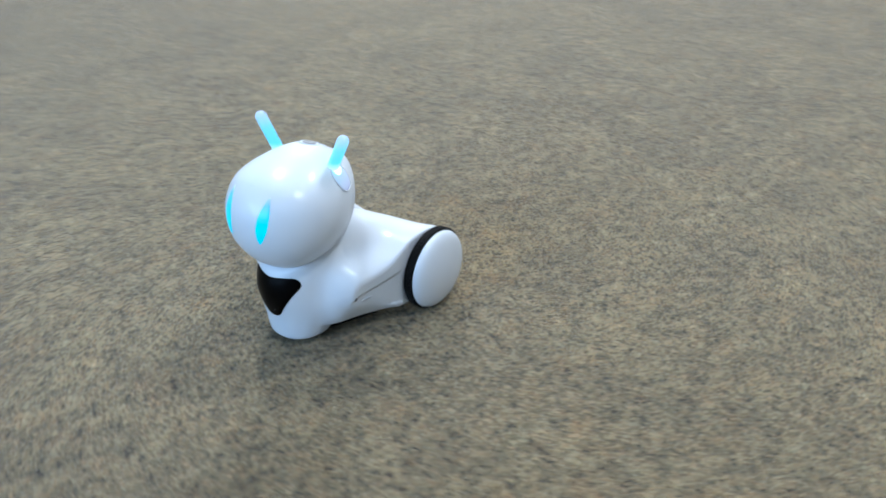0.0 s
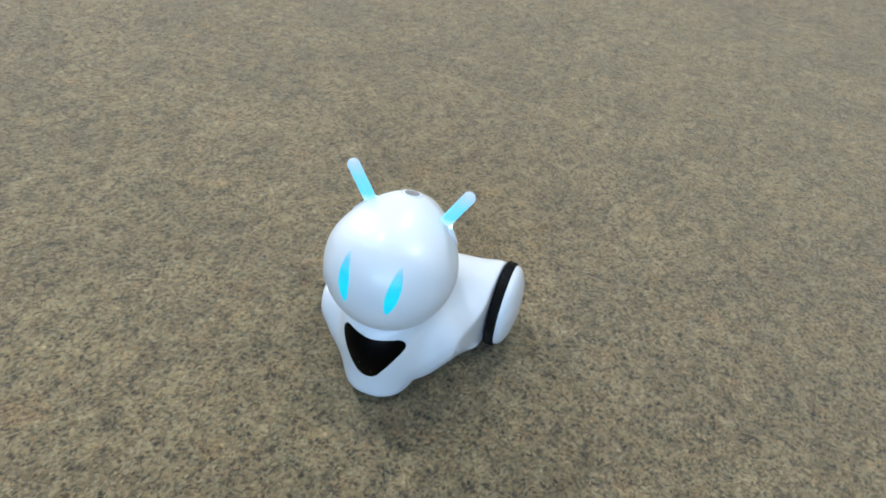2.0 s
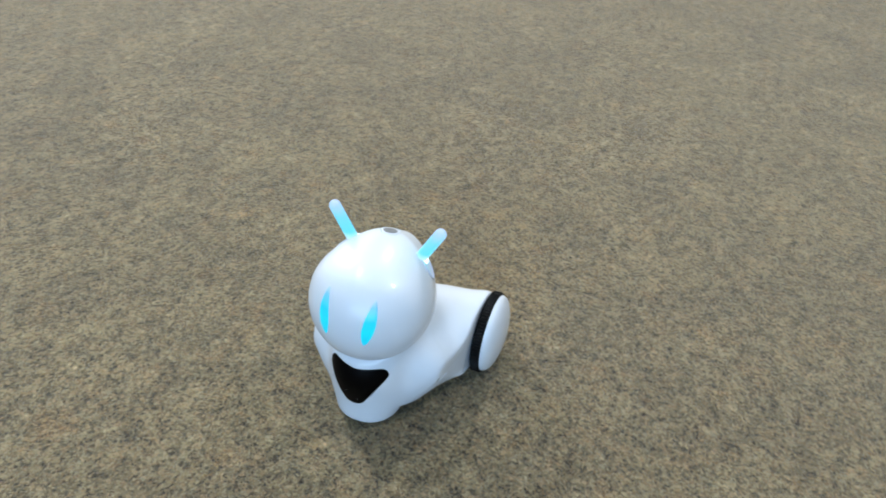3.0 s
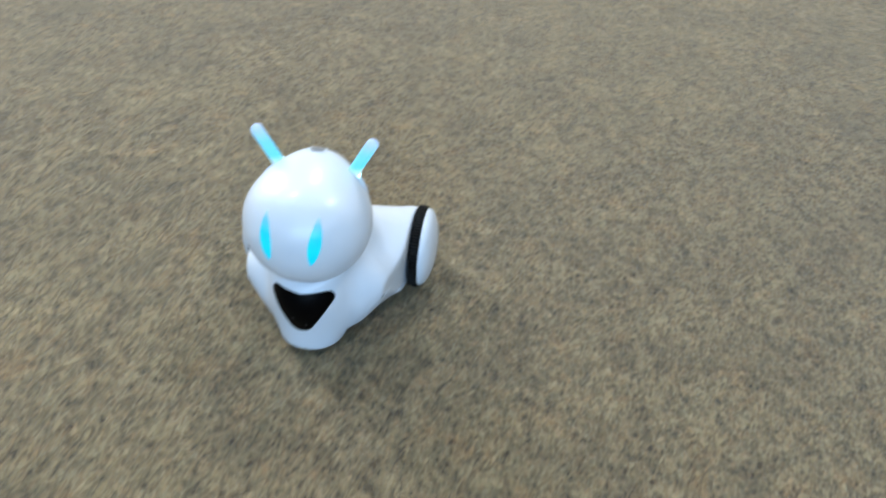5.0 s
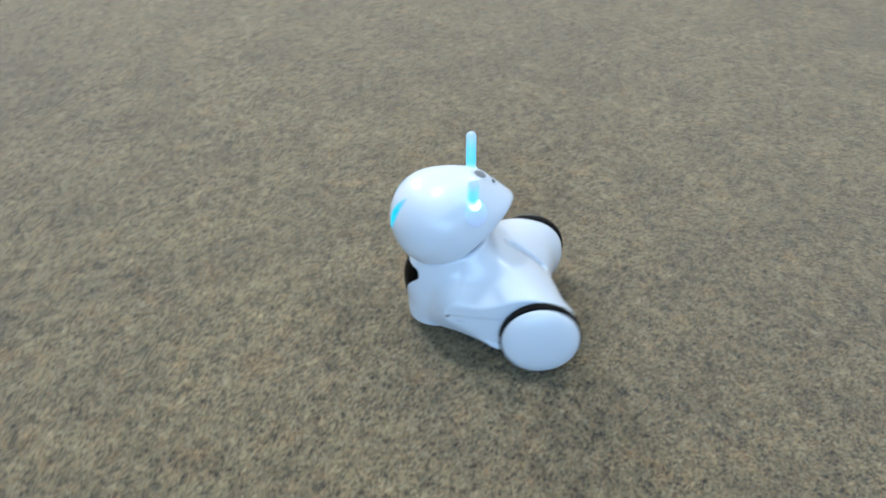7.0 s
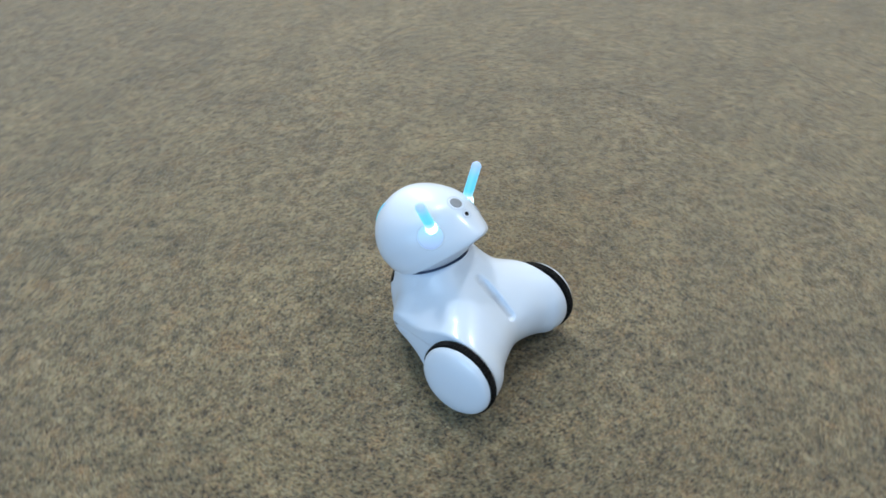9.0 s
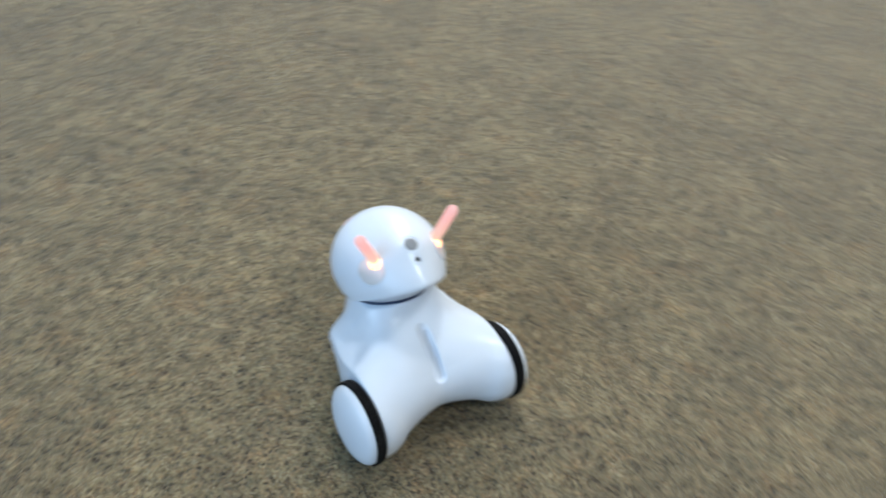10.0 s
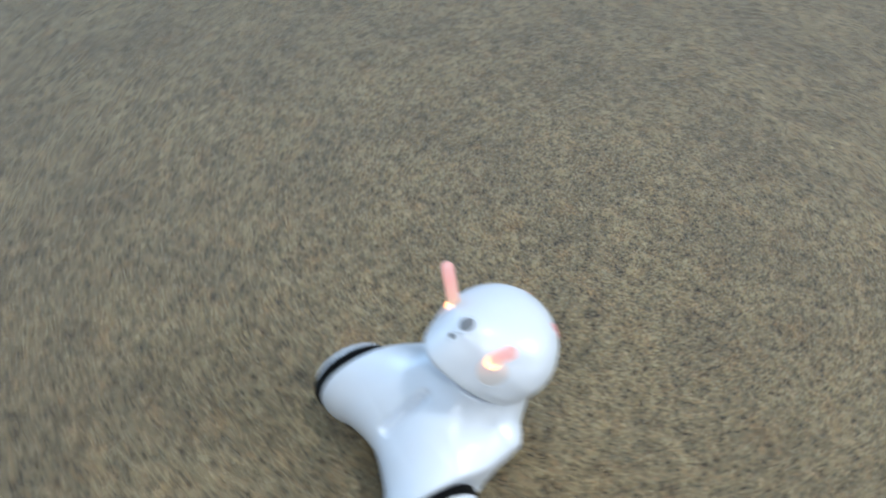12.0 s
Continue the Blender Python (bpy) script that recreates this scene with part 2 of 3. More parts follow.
# ---- the room ----
def build_room():
    lo, hi = (-5.0, -5.0), (4.2, 5.5)
    bm = bmesh.new()
    box(bm, (lo[0], lo[1], -0.03), (hi[0], hi[1], 0.0))
    tagged(mesh_object("floor", bm, CARPET, False), "mottled beige and grey office carpet", "floor", kind="structure")
    bm = bmesh.new()
    box(bm, (lo[0] - 0.1, lo[1] - 0.1, CEILING), (hi[0] + 0.1, hi[1] + 0.1, CEILING + 0.1))
    tagged(mesh_object("ceiling", bm, CEILING_TILE, False), "plain white ceiling", "ceiling", kind="structure")
    for name, a, b in (("wall_west", (lo[0] - 0.12, lo[1], 0), (lo[0], hi[1], CEILING)),
                       ("wall_south", (lo[0] - 0.12, lo[1] - 0.12, 0), (hi[0] + 0.12, lo[1], CEILING)),
                       ("wall_north", (lo[0] - 0.12, hi[1], 0), (hi[0] + 0.12, hi[1] + 0.12, CEILING))):
        bm = bmesh.new()
        box(bm, (a[0], a[1], -0.03), b)
        tagged(mesh_object(name, bm, WALL_PAINT, False), "plain white painted wall", "wall", kind="structure")
    # east wall with a window opening
    bm = bmesh.new()
    e0, e1, y0, y1, z0, z1 = hi[0], hi[0] + 0.12, -1.0, 2.2, 0.85, 2.35
    box(bm, (e0, lo[1], -0.03), (e1, y0, CEILING))
    box(bm, (e0, y1, -0.03), (e1, hi[1], CEILING))
    box(bm, (e0, y0, -0.03), (e1, y1, z0))
    box(bm, (e0, y0, z1), (e1, y1, CEILING))
    tagged(mesh_object("wall_east", bm, WALL_PAINT, False), "white painted wall with a window opening", "wall", kind="structure")
    w = tagged(new("window_1"), "white framed window with clear panes", "window", kind="structure")
    bm = bmesh.new()
    for k in (y0 + 0.03, (y0 + y1) / 2, y1 - 0.03):
        box(bm, (e0 + 0.03, k - 0.028, z0), (e0 + 0.09, k + 0.028, z1))
    for k in (z0 + 0.03, z1 - 0.03):
        box(bm, (e0 + 0.032, y0, k - 0.028), (e0 + 0.088, y1, k + 0.028))
    part("window_frame", bm, WALL_PAINT, w, smooth=False)
    for a, b in ((y0, (y0 + y1) / 2), ((y0 + y1) / 2, y1)):
        p = part("pane", box(bmesh.new(), (e0 + 0.056, a + 0.06, z0 + 0.06), (e0 + 0.062, b - 0.06, z1 - 0.06)), PANE, w, smooth=False)
        p.visible_shadow = False
    # thin sheet added on the carpet for a vague darker area
    bm = bmesh.new()
    corners = [Vector((-1.575, -0.42, 0)) + Vector((-0.24, 0.97, 0)) * a + Vector((-0.97, -0.24, 0)) * b for a, b in ((0, 0), (1.2, 0), (1.2, 0.8), (0, 0.8))]
    edge = rounded(corners, 0.05, 6)
    rings(bm, [[p + Vector((0, 0, z)) for p in edge] for z in (0.0, 0.002)] + [[p.lerp(sum(corners, Vector()) / 4, 0.012) + Vector((0, 0, 0.004)) for p in edge]])
    tagged(mesh_object("dark_floor_patch", bm, DARK_PATCH, False), "thin sheet added for a darker area of the carpet", "floor mat")
    for lx, ly, _ in LAMPS:
        d = tagged(new("downlight"), "round white recessed ceiling downlight, switched on", "ceiling light", "ceiling downlights")
        d.location = (lx, ly, CEILING)
        part("trim", lathe(bmesh.new(), [(0.175, 0), (0.205, 0), (0.203, -0.008), (0.178, -0.012), (0.175, -0.004)], (0, 0, 1), (0, 0, 0)), METAL, d)
        part("diffuser", lathe(bmesh.new(), [(0.174, -0.001), (0.174, -0.004), (0.06, -0.006)], (0, 0, 1), (0, 0, 0)), DIFFUSER, d)


# ---- the robot: x forward, origin on the floor under the axle ----
AXLE = (0.002, 0.0, 0.040)
TYRE = 0.040
RIM_N = 0.1308
RIM_LEAN = 0.010
ROOT2 = math.sqrt(0.5)
NECK_C, NECK_AX, NECK_R = Vector((0.088, 0, 0.0985)), Vector((0.42, 0, 0.9075)), 0.0345
BLOCK_AT, BLOCK_SHIFT = (0.085, 0.0, 0.120), 0.004


def head_ring(level, mid, front, back, half, count=72, lean=0.0, rear=1.0):
    """A closed loop across the head at a level along its leaning axis; lean lifts its front and, by the share rear, drops its back."""
    out = []
    for i in range(count):
        a = 2 * math.pi * i / count
        c = math.cos(a)
        n = level - lean * (c * rear if c > 0 else c)
        b = mid + c * (back if c > 0 else front)
        wide = half * (1 - 0.24 * c * c) if c > 0 else half
        out.append(Vector(((n - b) * ROOT2, math.sin(a) * wide, (n + b) * ROOT2)))
    return out


def head_mesh():
    bm = bmesh.new()
    mid, r = 0.0194, 0.0527
    loops = []
    for ds, k in ((-0.0012, 0.955), (-0.0014, 0.97), (-0.0008, 0.985), (0.0006, 0.996), (0.0024, 1.0)):
        loops.append(head_ring(RIM_N + 0.004 + ds, mid, 0.0483 * k, 0.0640 * k, 0.0470 * k, lean=RIM_LEAN, rear=0.4))
    for s in np.linspace(0.2, 1.0, 6):
        n = RIM_N + 0.004 + 0.0246 * s
        f = math.sqrt(r * r - (n + RIM_LEAN * (1 - s) - 0.1594) ** 2)
        loops.append(head_ring(n, mid, f, 0.0640 + (0.0588 - 0.0640) * s ** 1.3, 0.0472 + 0.0055 * s ** 0.7, lean=RIM_LEAN * (1 - s), rear=0.4))
    for a in np.linspace(0, 90, 27)[1:-1]:
        s, c = math.sin(radians(a)), math.cos(radians(a))
        back = 0.0588 * (c * (0.69 + 0.31 * c ** 3))
        loops.append(head_ring(RIM_N + 0.0286 + 0.0492 * s, mid, r * c, back, r * c, lean=0.0046 * s * c))
    loops.append(head_ring(RIM_N + 0.0778, mid, 0.0004, 0.0004, 0.0004))
    return rings(bm, loops)


def bowl_mesh():
    q = Vector((0, 0, 1)).rotation_difference(NECK_AX)
    low = [NECK_C + NECK_AX * 0.0012 + q @ Vector((-NECK_R * math.cos(a), NECK_R * math.sin(a), 0)) for a in (2 * math.pi * i / 72 for i in range(72))]
    top = head_ring(RIM_N + 0.0045, 0.0194, 0.0430, 0.0560, 0.0440, lean=RIM_LEAN, rear=0.4)
    loops = [top]
    for t in (0.25, 0.5, 0.75, 0.93):
        loops.append([a.lerp(b, t) + (a.lerp(b, t) - NECK_C).normalized() * 0.003 * math.sin(t * math.pi) for a, b in zip(top, low)])
    loops += [low, [p - NECK_AX * 0.001 + (NECK_C - p) * 0.05 for p in low]]
    return rings(bmesh.new(), loops)


def body_field(x, y, z):
    s = np.abs(y)
    flat = np.maximum(s - 0.024 * np.clip((0.082 - x) / 0.05, 0, 1), 0)
    d = cone_sd(x, flat, z, (0.078, 0, 0.077), (0.010, 0, 0.046), 0.0405, 0.026)
    d = melt(d, cone_sd(x, s, z, (0.044, 0.0, 0.056), (0.002, 0.068, 0.0400), 0.032, 0.0376), 0.022)
    d = melt(d, cone_sd(x, y, z, (0.0885, 0, 0.100), (0.0985, 0, 0.052), 0.0335, 0.0350), 0.014)
    # chest down to the front foot
    round_foot = np.sqrt((x - 0.1055) ** 2 + y ** 2) - (0.0216 + 0.125 * z)
    round_foot = carve(round_foot, z - 0.072, 0.02)
    d = melt(d, round_foot, 0.010)
    # shoulders, and flanks that run from them to the foot and to the wheels
    d = melt(d, cone_sd(x, s, z, (0.079, 0.0520, 0.056), (0.028, 0.060, 0.047), 0.0120, 0.024), 0.030)
    d = melt(d, cone_sd(x, s, z, (0.082, 0.0405, 0.047), (0.104, 0.009, 0.016), 0.0150, 0.0130), 0.026)
    d = melt(d, cone_sd(x, s, z, (0.086, 0.030, 0.026), (0.028, 0.058, 0.027), 0.0145, 0.017), 0.014)
    d = melt(d, cone_sd(x, s, z, (0.087, 0.036, 0.041), (0.028, 0.060, 0.037), 0.0165, 0.0165), 0.008)
    # flat flank panel under a ridge, with a shallow teardrop pocket in it
    side = 0.2 * x + 0.95 * s - 0.06 * z - 0.0735
    d = carve(d, side, 0.0016)
    drop = cone_sd(x, 0 * y, z, (0.087, 0, 0.0425), (0.030, 0, 0.0370), 0.0072, 0.0185)
    d = carve(d, -np.maximum(drop, -side - 0.0012), 0.0026)
    # level cut under the neck ring, clear of the floor, arch between the wheels
    d = carve(d, (x - 0.088) * 0.42 + (z - 0.0985) * 0.9075 + 0.0006, 0.003)
    d = carve(d, 0.0058 - z, 0.004)
    near_foot = np.clip((0.0325 - np.sqrt((x - 0.1055) ** 2 + y ** 2)) / 0.009, 0, 1)
    lift = 0.0145 + 0.0030 * np.clip((0.056 - s) / 0.012, 0, 1) - z - near_foot * 0.03
    d = carve(d, lift, 0.004)
    arch = 0.0560 - np.sqrt(y ** 2 + (z + 0.032) ** 2) - np.clip((x - 0.035) / 0.02, 0, 1) * 0.08
    d = carve(d, arch, 0.008)
    d = carve(d, s - 0.0712, 0.002)
    # groove down the back
    g = cone_sd(x, y, z, (0.0270, 0, 0.0936), (-0.0052, 0, 0.0686), 0.0058, 0.0056)
    d = carve(d, -g, 0.0012)
    return carve(d, 0.0078 - np.sqrt((x - 0.0292) ** 2 + y ** 2 + (z - 0.1002) ** 2), 0.0015)


def leaf_patch(tree, outline, lift, normal_axis, thick=0.0012, inner=5):
    """A thin plate with the given outline, laid on the surface found along an axis."""
    axis = Vector(normal_axis).normalized()
    dense = []
    for p, q in zip(outline, outline[1:] + outline[:1]):
        steps = max(1, math.ceil((q - p).length / 0.0012))
        dense += [p.lerp(q, i / steps) for i in range(steps)]
    outline = dense
    mid = sum(outline, Vector()) / len(outline)
    loops = []
    for k in [1.0] + [1 - (i + 1) / (inner + 1) for i in range(inner)]:
        loop = []
        for p in outline:
            q = mid.lerp(p, k)
            hit = tree.ray_cast(q + axis * 0.08, -axis)
            base, nor = (hit[0], hit[1]) if hit[0] else (q, axis)
            loop.append((base, nor if nor.dot(axis) > 0 else -nor))
        loops.append(loop)
    bm = bmesh.new()
    skin = [[b - n * thick for b, n in loops[0]], [b + n * lift * 0.4 for b, n in loops[0]]]
    skin += [[b + n * lift for b, n in loop] for loop in [[(a[0].lerp(c[0], 0.12), a[1]) for a, c in zip(loops[0], loops[1])]] + loops[1:]]
    return rings(bm, skin, close_start=False)


def rounded(points, radius, steps=6):
    """A closed outline with rounded corners."""
    out = []
    n = len(points)
    for i in range(n):
        a, b, c = points[i - 1], points[i], points[(i + 1) % n]
        p, q = b + (a - b).normalized() * radius, b + (c - b).normalized() * radius
        for k in range(steps + 1):
            t = k / steps
            out.append(p.lerp(b, t).lerp(b.lerp(q, t), t))
    return out


def build_robot():
    from mathutils.bvhtree import BVHTree
    robot = tagged(new("toy_robot"), "glossy white toy robot with glowing antennae, driving on the carpet", "toy robot")

    bm = net_mesh(*surface_net(body_field, (-0.05, -0.078, -0.006), (0.146, 0.078, 0.135), 0.0014))
    bm.normal_update()
    body_tree = BVHTree.FromBMesh(bm)
    body = part("body", bm, WHITE, robot, "smooth glossy white plastic body shell")

    bm = head_mesh()
    bm.normal_update()
    head_tree = BVHTree.FromBMesh(bm)
    head = part("head", bm, WHITE, robot, "round glossy white plastic head")
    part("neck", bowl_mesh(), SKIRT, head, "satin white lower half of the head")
    bm = lathe(bmesh.new(), [(0.030, -0.004), (NECK_R + 0.0010, -0.003), (NECK_R + 0.0016, -0.0006), (NECK_R + 0.0012, 0.0006), (NECK_R - 0.0003, 0.0013), (0.030, 0.0016)], NECK_AX, NECK_C, 64)
    part("neck_seal", bm, SEAM, robot, "dark blue-grey seal ring under the head")

    # unseen block, added so that its shift turns the lights from blue to red
    switch_block = part("colour_switch_block", box(bmesh.new(), (-0.004, -0.004, -0.001), (0.004, 0.004, 0.001)), GREY, robot, smooth=False)
    switch_block.location = BLOCK_AT
    # rod ramps, foot to tip: the lamp's fall-off painted into the emission colours
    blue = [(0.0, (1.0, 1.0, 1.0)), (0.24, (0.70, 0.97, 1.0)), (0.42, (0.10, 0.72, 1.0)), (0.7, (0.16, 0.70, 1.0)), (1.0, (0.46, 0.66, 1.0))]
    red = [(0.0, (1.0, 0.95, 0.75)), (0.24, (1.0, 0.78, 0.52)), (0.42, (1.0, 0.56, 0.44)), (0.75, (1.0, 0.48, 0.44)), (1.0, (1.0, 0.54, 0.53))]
    rod_glow = light_material("antenna_light", switch_block, robot, blue, red, 1.1, 0.06)
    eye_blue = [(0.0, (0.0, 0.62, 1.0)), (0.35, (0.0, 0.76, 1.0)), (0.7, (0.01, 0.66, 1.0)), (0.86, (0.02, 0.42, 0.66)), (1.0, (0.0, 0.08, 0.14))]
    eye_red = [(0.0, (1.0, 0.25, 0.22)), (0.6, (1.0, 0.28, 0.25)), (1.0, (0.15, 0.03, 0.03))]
    eye_glow = light_material("eye_light", switch_block, robot, eye_blue, eye_red, 1.0, 0.012, True)
    hot = light_material("lamp_core", switch_block, robot, [(0, (0.42, 0.88, 1)), (1, (0.42, 0.88, 1))], [(0, (1.0, 0.46, 0.20)), (1, (1.0, 0.46, 0.20))], 4.0)
    # lamp's glow in the round window: painted emission, strongest at the top
    window_glow = light_material("painted_window_glow", switch_block, robot, [(0, (0.16, 0.26, 0.75)), (0.55, (0.12, 0.45, 0.9)), (1, (0.1, 0.75, 1.0))], [(0, (0.0, 0.0, 0.0)), (0.35, (0.08, 0.03, 0.03)), (0.7, (0.5, 0.22, 0.18)), (1, (1.0, 0.5, 0.4))], 0.45, 0.66)

    for side in (1, -1):
        base, tip = Vector((0.0740, 0.0292 * side, 0.1570)), Vector((0.0755, 0.0490 * side, 0.1925))
        way = (tip - base).normalized()
        length = (tip - base).length
        r = 0.0049
        prof = [(0.0001, -0.006)] + [(r, -0.006)] + [(r, length * k) for k in (0.1, 0.3, 0.5, 0.7, 0.85)]
        prof += [(r * math.cos(a), length - r + r * math.sin(a)) for a in np.linspace(0, 1.5, 8)]
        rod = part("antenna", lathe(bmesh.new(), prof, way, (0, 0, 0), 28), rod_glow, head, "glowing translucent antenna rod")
        rod.location = base
        # lamp under the rod and the round window round it, its glow painted as emission
        bm = bmesh.new()
        bmesh.ops.create_icosphere(bm, subdivisions=3, radius=0.0068, matrix=Matrix.Translation(base + way * 0.0005 + Vector((-0.0008, 0.0006 * side, -0.0004))))
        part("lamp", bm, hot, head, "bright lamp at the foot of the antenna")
        c = Vector((0.0715, 0.033 * side, 0.150))
        ax = Vector((-0.30, 0.75 * side, 0.45)).normalized()
        u = ax.cross(Vector((0, 0, 1))).normalized()
        v = ax.cross(u)
        outline = [c + u * 0.0125 * math.cos(a) + v * 0.0125 * math.sin(a) for a in (2 * math.pi * i / 40 for i in range(40))]
        part("ear_window", leaf_patch(head_tree, outline, 0.0006, ax), window_glow, head, "round milky antenna window, the lamp's glow painted into its emission")
        hits = [head_tree.ray_cast(p + ax * 0.05, -ax) for p in outline]
        ring = [(h[0], h[1] if h[1].dot(ax) > 0 else -h[1]) for h in hits]
        bm = bmesh.new()
        loops = []
        for k in range(9):
            a = 2 * math.pi * k / 8
            loops.append([p + n * (0.0003 + 0.0007 * math.sin(a)) + (p - c).normalized() * 0.0008 * math.cos(a) for p, n in ring])
        rings(bm, loops, False, False)
        part("window_ring", bm, RING, head, "thin raised rim of the antenna window")
        # eye
        top, low = Vector((0.1335, 0.0196 * side, 0.1555)), Vector((0.1485, 0.0163 * side, 0.1190))
        axis = low - top
        across = Vector((0, side, 0))
        eye = []
        for i in range(36):
            a = 2 * math.pi * i / 36
            t = 0.5 - 0.5 * math.cos(a)
            half = 0.0053 * math.sin(math.pi * t ** 1.18) ** 0.64 if 0 < t < 1 else 0.0
            eye.append(top + axis * t + across * half * (1 if a < math.pi else -1))
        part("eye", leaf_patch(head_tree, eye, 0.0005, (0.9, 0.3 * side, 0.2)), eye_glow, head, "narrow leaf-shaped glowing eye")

    # button and small hole at the back of the head
    for name, c, r, mat, text in (("button", (0.0680, 0, 0.1707), 0.0060, GREY, "round grey push button"), ("sensor_hole", (0.0542, 0, 0.1656), 0.0022, UNDER, "small dark hole")):
        c = Vector(c)
        ax = Vector((-0.45, 0, 0.89)).normalized()
        outline = [c + Vector((0, 1, 0)) * r * math.cos(a) + ax.cross(Vector((0, 1, 0))) * r * math.sin(a) for a in (2 * math.pi * i / 28 for i in range(28))]
        part(name, leaf_patch(head_tree, outline, 0.0004, ax, inner=3), mat, head, text)
        rim_at = [head_tree.ray_cast(c + (p - c) * (1 + 0.0022 / r) + ax * 0.05, -ax) for p in outline]
        rim_at = [(h[0], h[1] if h[1].dot(ax) > 0 else -h[1]) for h in rim_at]
        loops = []
        for k in range(9):
            a = 2 * math.pi * k / 8
            loops.append([p + n * (0.0001 + 0.0005 * math.sin(a)) + (p - c).normalized() * 0.0005 * math.cos(a) for p, n in rim_at])
        part(name.split("_")[0] + "_rim", rings(bmesh.new(), loops, False, False), RING, head)

    # dark three-cornered window on the chest
    outline = [Vector((0.13, 0, 0.0725))]
    for cy, cz, r, start, stop in ((0.0200, 0.0682, 0.0066, 105, -27), (0.0, 0.0440, 0.0112, -27, -153), (-0.0200, 0.0682, 0.0066, 207, 75)):
        outline += [Vector((0.13, cy + r * math.cos(radians(a)), cz + r * math.sin(radians(a)))) for a in np.linspace(start, stop, 14)]
    face = part("chest_window", leaf_patch(body_tree, outline, 0.0004, (1, 0, 0.12), inner=8), BLACK, robot, "glossy black three-cornered chest window")
    for p in ((0.13, 0.004, 0.041), (0.13, -0.006, 0.048)):
        p = Vector(p)
        dot = [p + Vector((0, 0.0005 * math.cos(a), 0.0005 * math.sin(a))) for a in (2 * math.pi * i / 10 for i in range(10))]
        part("speck", leaf_patch(body_tree, dot, 0.0008, (1, 0, 0.12), inner=1), SPECK, face)

    # dark underside
    bm = bmesh.new()
    outline = rounded([Vector(p) for p in ((0.116, 0.010, 0), (0.085, 0.031, 0), (0.05, 0.048, 0), (0.02, 0.049, 0), (0.02, -0.049, 0), (0.05, -0.048, 0), (0.085, -0.031, 0), (0.116, -0.010, 0))], 0.008, 4)
    rings(bm, [[p + Vector((0, 0, z)) for p in outline] for z in (0.0055, 0.026)])
    foot = lathe(bmesh.new(), [(0.010, 0.0020), (0.0186, 0.0020), (0.0202, 0.0042), (0.0202, 0.014), (0.010, 0.014)], (0, 0, 1), (0.1055, 0, 0), 48)
    part("foot_ring", foot, UNDER, robot, "matt black ring under the front foot")
    part("base_plate", bm, UNDER, robot, "matt black underside plate", False)
    bm = bmesh.new()
    bmesh.ops.create_uvsphere(bm, u_segments=24, v_segments=14, radius=0.008, matrix=Matrix.Translation((0.1055, 0, 0.0079)))
    part("caster_ball", bm, UNDER, robot)

    # side marks: a small dark hole and a pressed bar on each flank
    for side in (1, -1):
        for name, c, w, h, mat in (("screw_hole", (0.090, 0.05 * side, 0.047), 0.0018, 0.0022, GREY), ("flank_mark", (0.078, 0.05 * side, 0.042), 0.0055, 0.0012, SKIRT)):
            c, ax = Vector(c), Vector((0.15, side, 0.15)).normalized()
            u = Vector((1, -0.15 * side, 0)).normalized()
            v = Vector((0, 0, 1))
            outline = [c + u * w * math.cos(a) + v * h * math.sin(a) for a in (2 * math.pi * i / 20 for i in range(20))]
            part(name, leaf_patch(body_tree, outline, 0.0004, ax, inner=1), mat, body)

    wheels = []
    for side in (1, -1):
        wheel = new("wheel")
        wheel.parent = robot
        wheel.location = (AXLE[0], 0.0718 * side, AXLE[2])
        teeth = 84
        count = teeth * 4
        loops = []
        for h, r in ((0.0004, 0.034), (0.0004, 0.0376), (0.0018, 0.0389), (0.0082, 0.0389), (0.0095, 0.0376), (0.0095, 0.034)):
            loop = []
            for i in range(count):
                a = 2 * math.pi * i / count
                bump = (0.0008 if i % 4 in (1, 2) else 0.0) if r > 0.036 else 0.0
                loop.append(Vector(((r + bump) * math.cos(a), h * side, (r + bump) * math.sin(a))))
            loops.append(loop)
        part("tyre", rings(bmesh.new(), loops, False, False), RUBBER, wheel, "thin ribbed black rubber tyre", False)
        prof = [(0.030, 0.002), (0.0366, 0.002), (0.0376, 0.0096), (0.0374, 0.0106)] + [(0.0372 * math.cos(a), 0.0106 + 0.0118 * math.sin(a)) for a in np.linspace(0.12, 1.5, 12)]
        part("hubcap", lathe(bmesh.new(), prof, (0, side, 0), (0, 0, 0), 72), WHITE, wheel, "domed glossy white hubcap")
        wheels.append(wheel)
    return robot, wheels, switch_block


build_room()
ROBOT, WHEELS, SWITCH_BLOCK = build_robot()


# ---- what moves ----
def ease(t, a, b):
    """0 before a, 1 after b, with short soft ends."""
    k = min(1.0, max(0.0, (t - a) / (b - a)))
    e = min(0.25, 0.08 / (b - a))
    if k < e:
        return k * k / (2 * e * (1 - e))
    if k > 1 - e:
        return 1 - (1 - k) ** 2 / (2 * e * (1 - e))
    return (k - e / 2) / (1 - e)


def robot_state(t):
    """x, y, heading in degrees, and the way rolled by both wheels."""
    heading = 21.8 * (1 - min(1, t / 0.3)) - 87.8 * ease(t, 5.94, 7.24)
    x = -0.1295 + 0.1108 * ease(t, 0.90, 2.23) + 0.0803 * ease(t, 4.52, 5.42)
    far = 0.2110 * ease(t, 10.06, 11.68)
    rolled = x + 0.1295 + far
    way = radians(-86.0)
    return x + far * math.cos(way), far * math.sin(way), heading, rolled


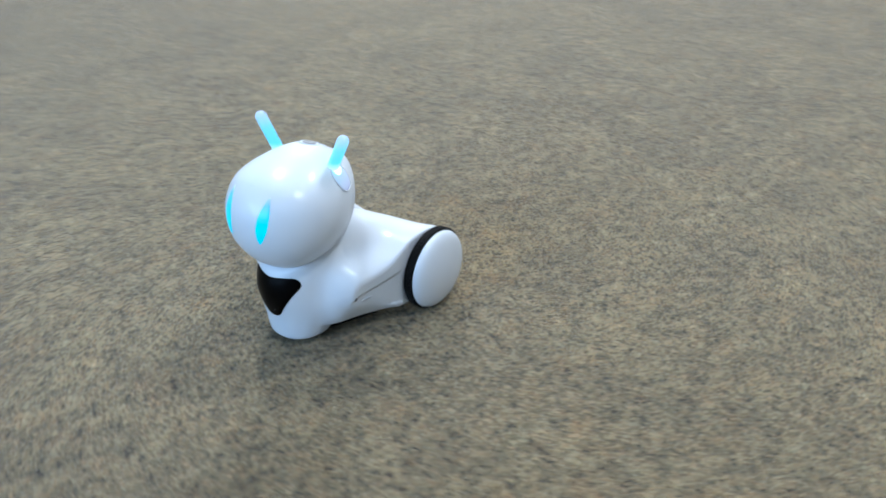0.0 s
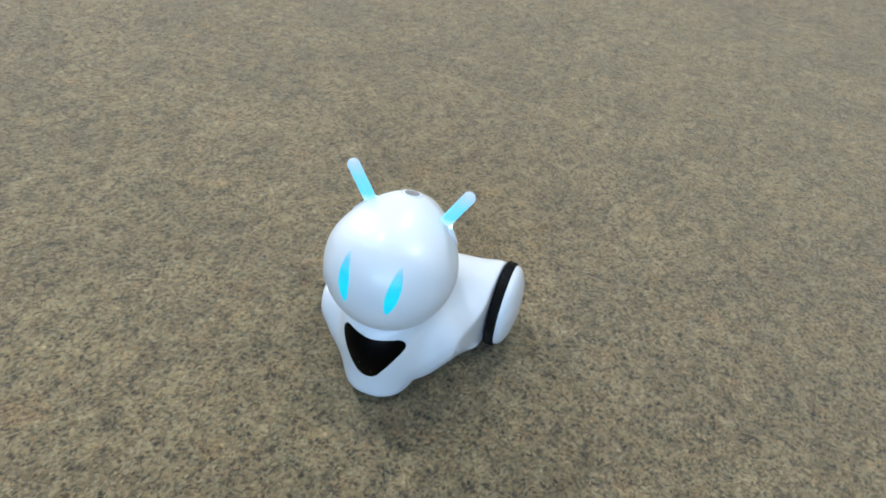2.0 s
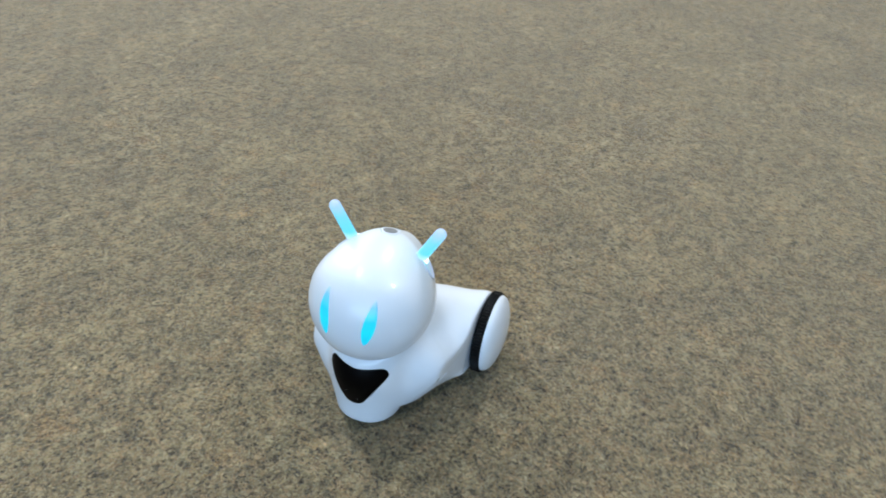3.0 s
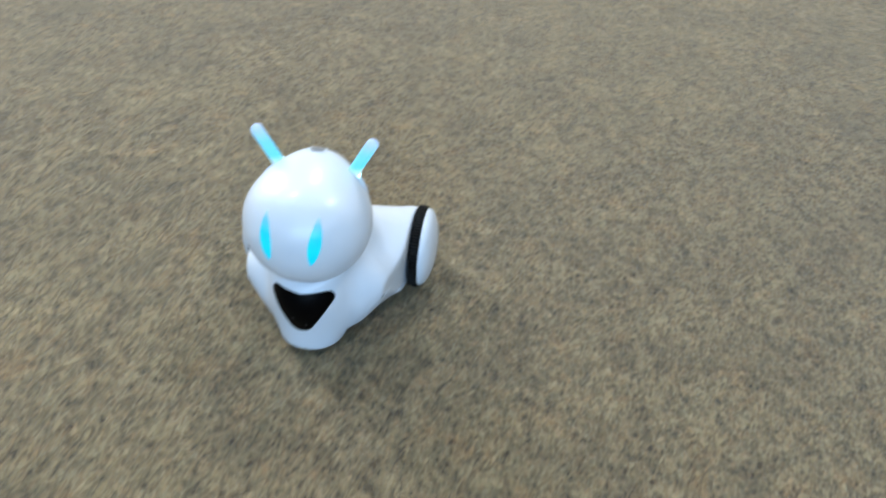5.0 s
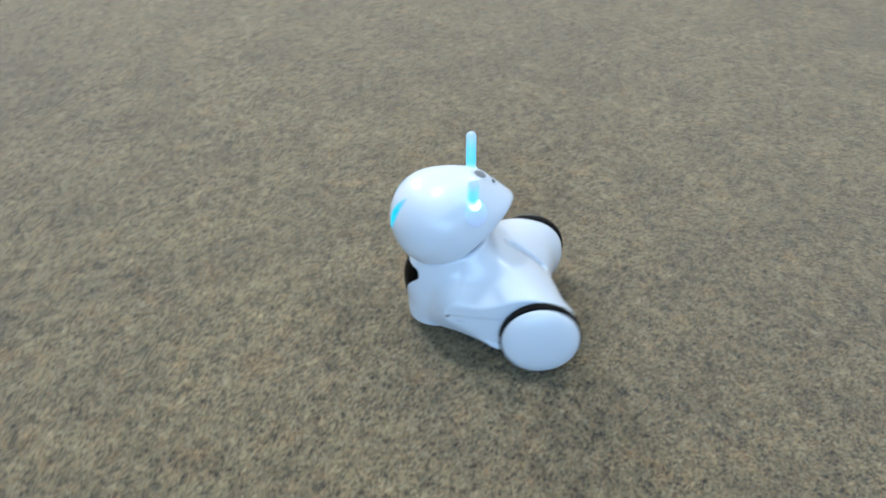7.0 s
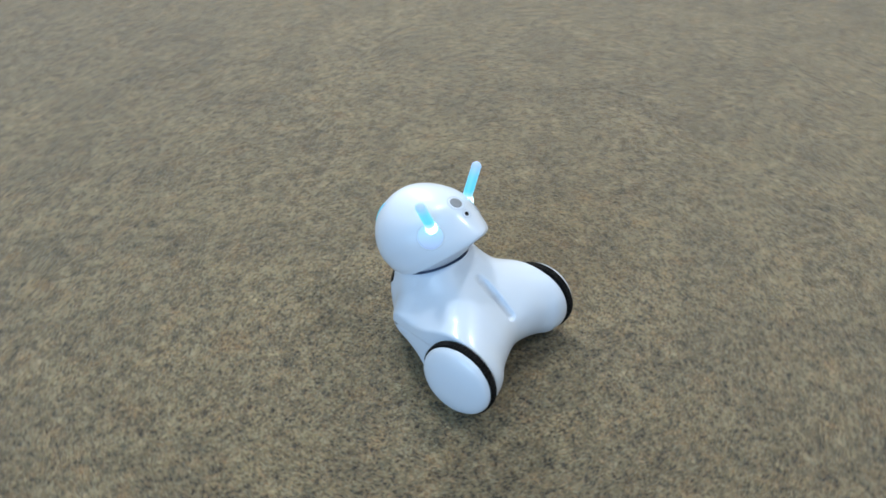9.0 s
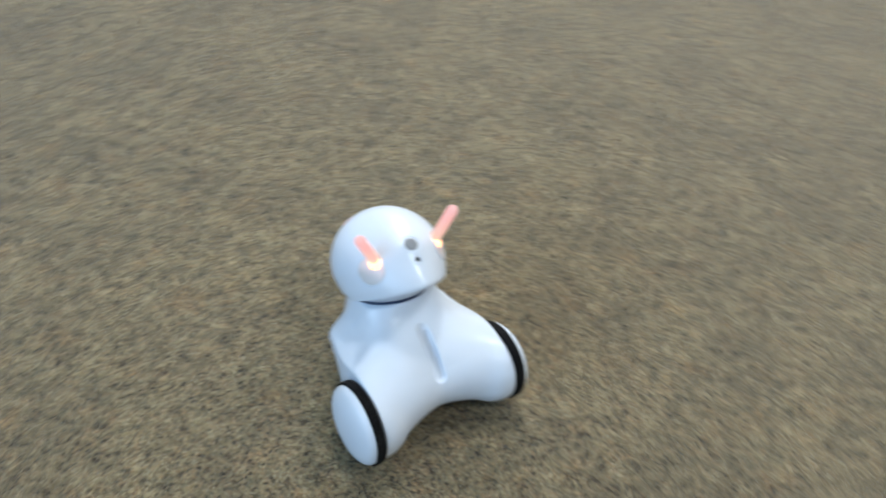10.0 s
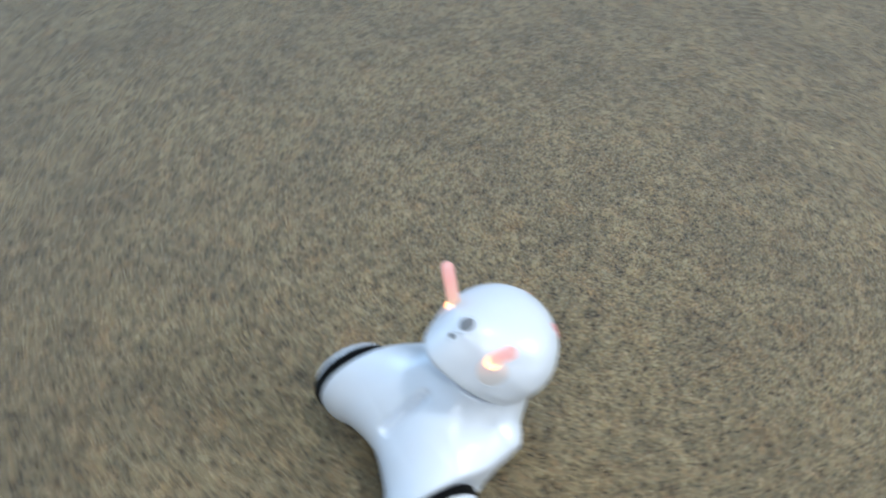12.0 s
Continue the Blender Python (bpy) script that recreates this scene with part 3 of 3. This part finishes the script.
def motions():
    times = [i / 10 for i in range(121)]
    walk(ROBOT, [(t, pose(*robot_state(t)[:2], 0, 0, 0, robot_state(t)[2])) for t in times])
    for wheel, side in zip(WHEELS, (1, -1)):
        rows = []
        for t in times:
            x, y, heading, rolled = robot_state(t)
            turn = math.degrees((rolled - side * 0.07 * radians(heading)) / TYRE)
            rows.append((t, pose(*wheel.location, 0, turn, 0)))
        walk(wheel, rows)
    walk(SWITCH_BLOCK, [(t, pose(BLOCK_AT[0], BLOCK_AT[1], BLOCK_AT[2] + (0 if t < 9.62 else BLOCK_SHIFT * min(1, (t - 9.6) / 0.2)))) for t in [0.0, 5.0, 9.0, 9.5, 9.6, 9.7, 9.8, 10.0, 12.0]])


motions()
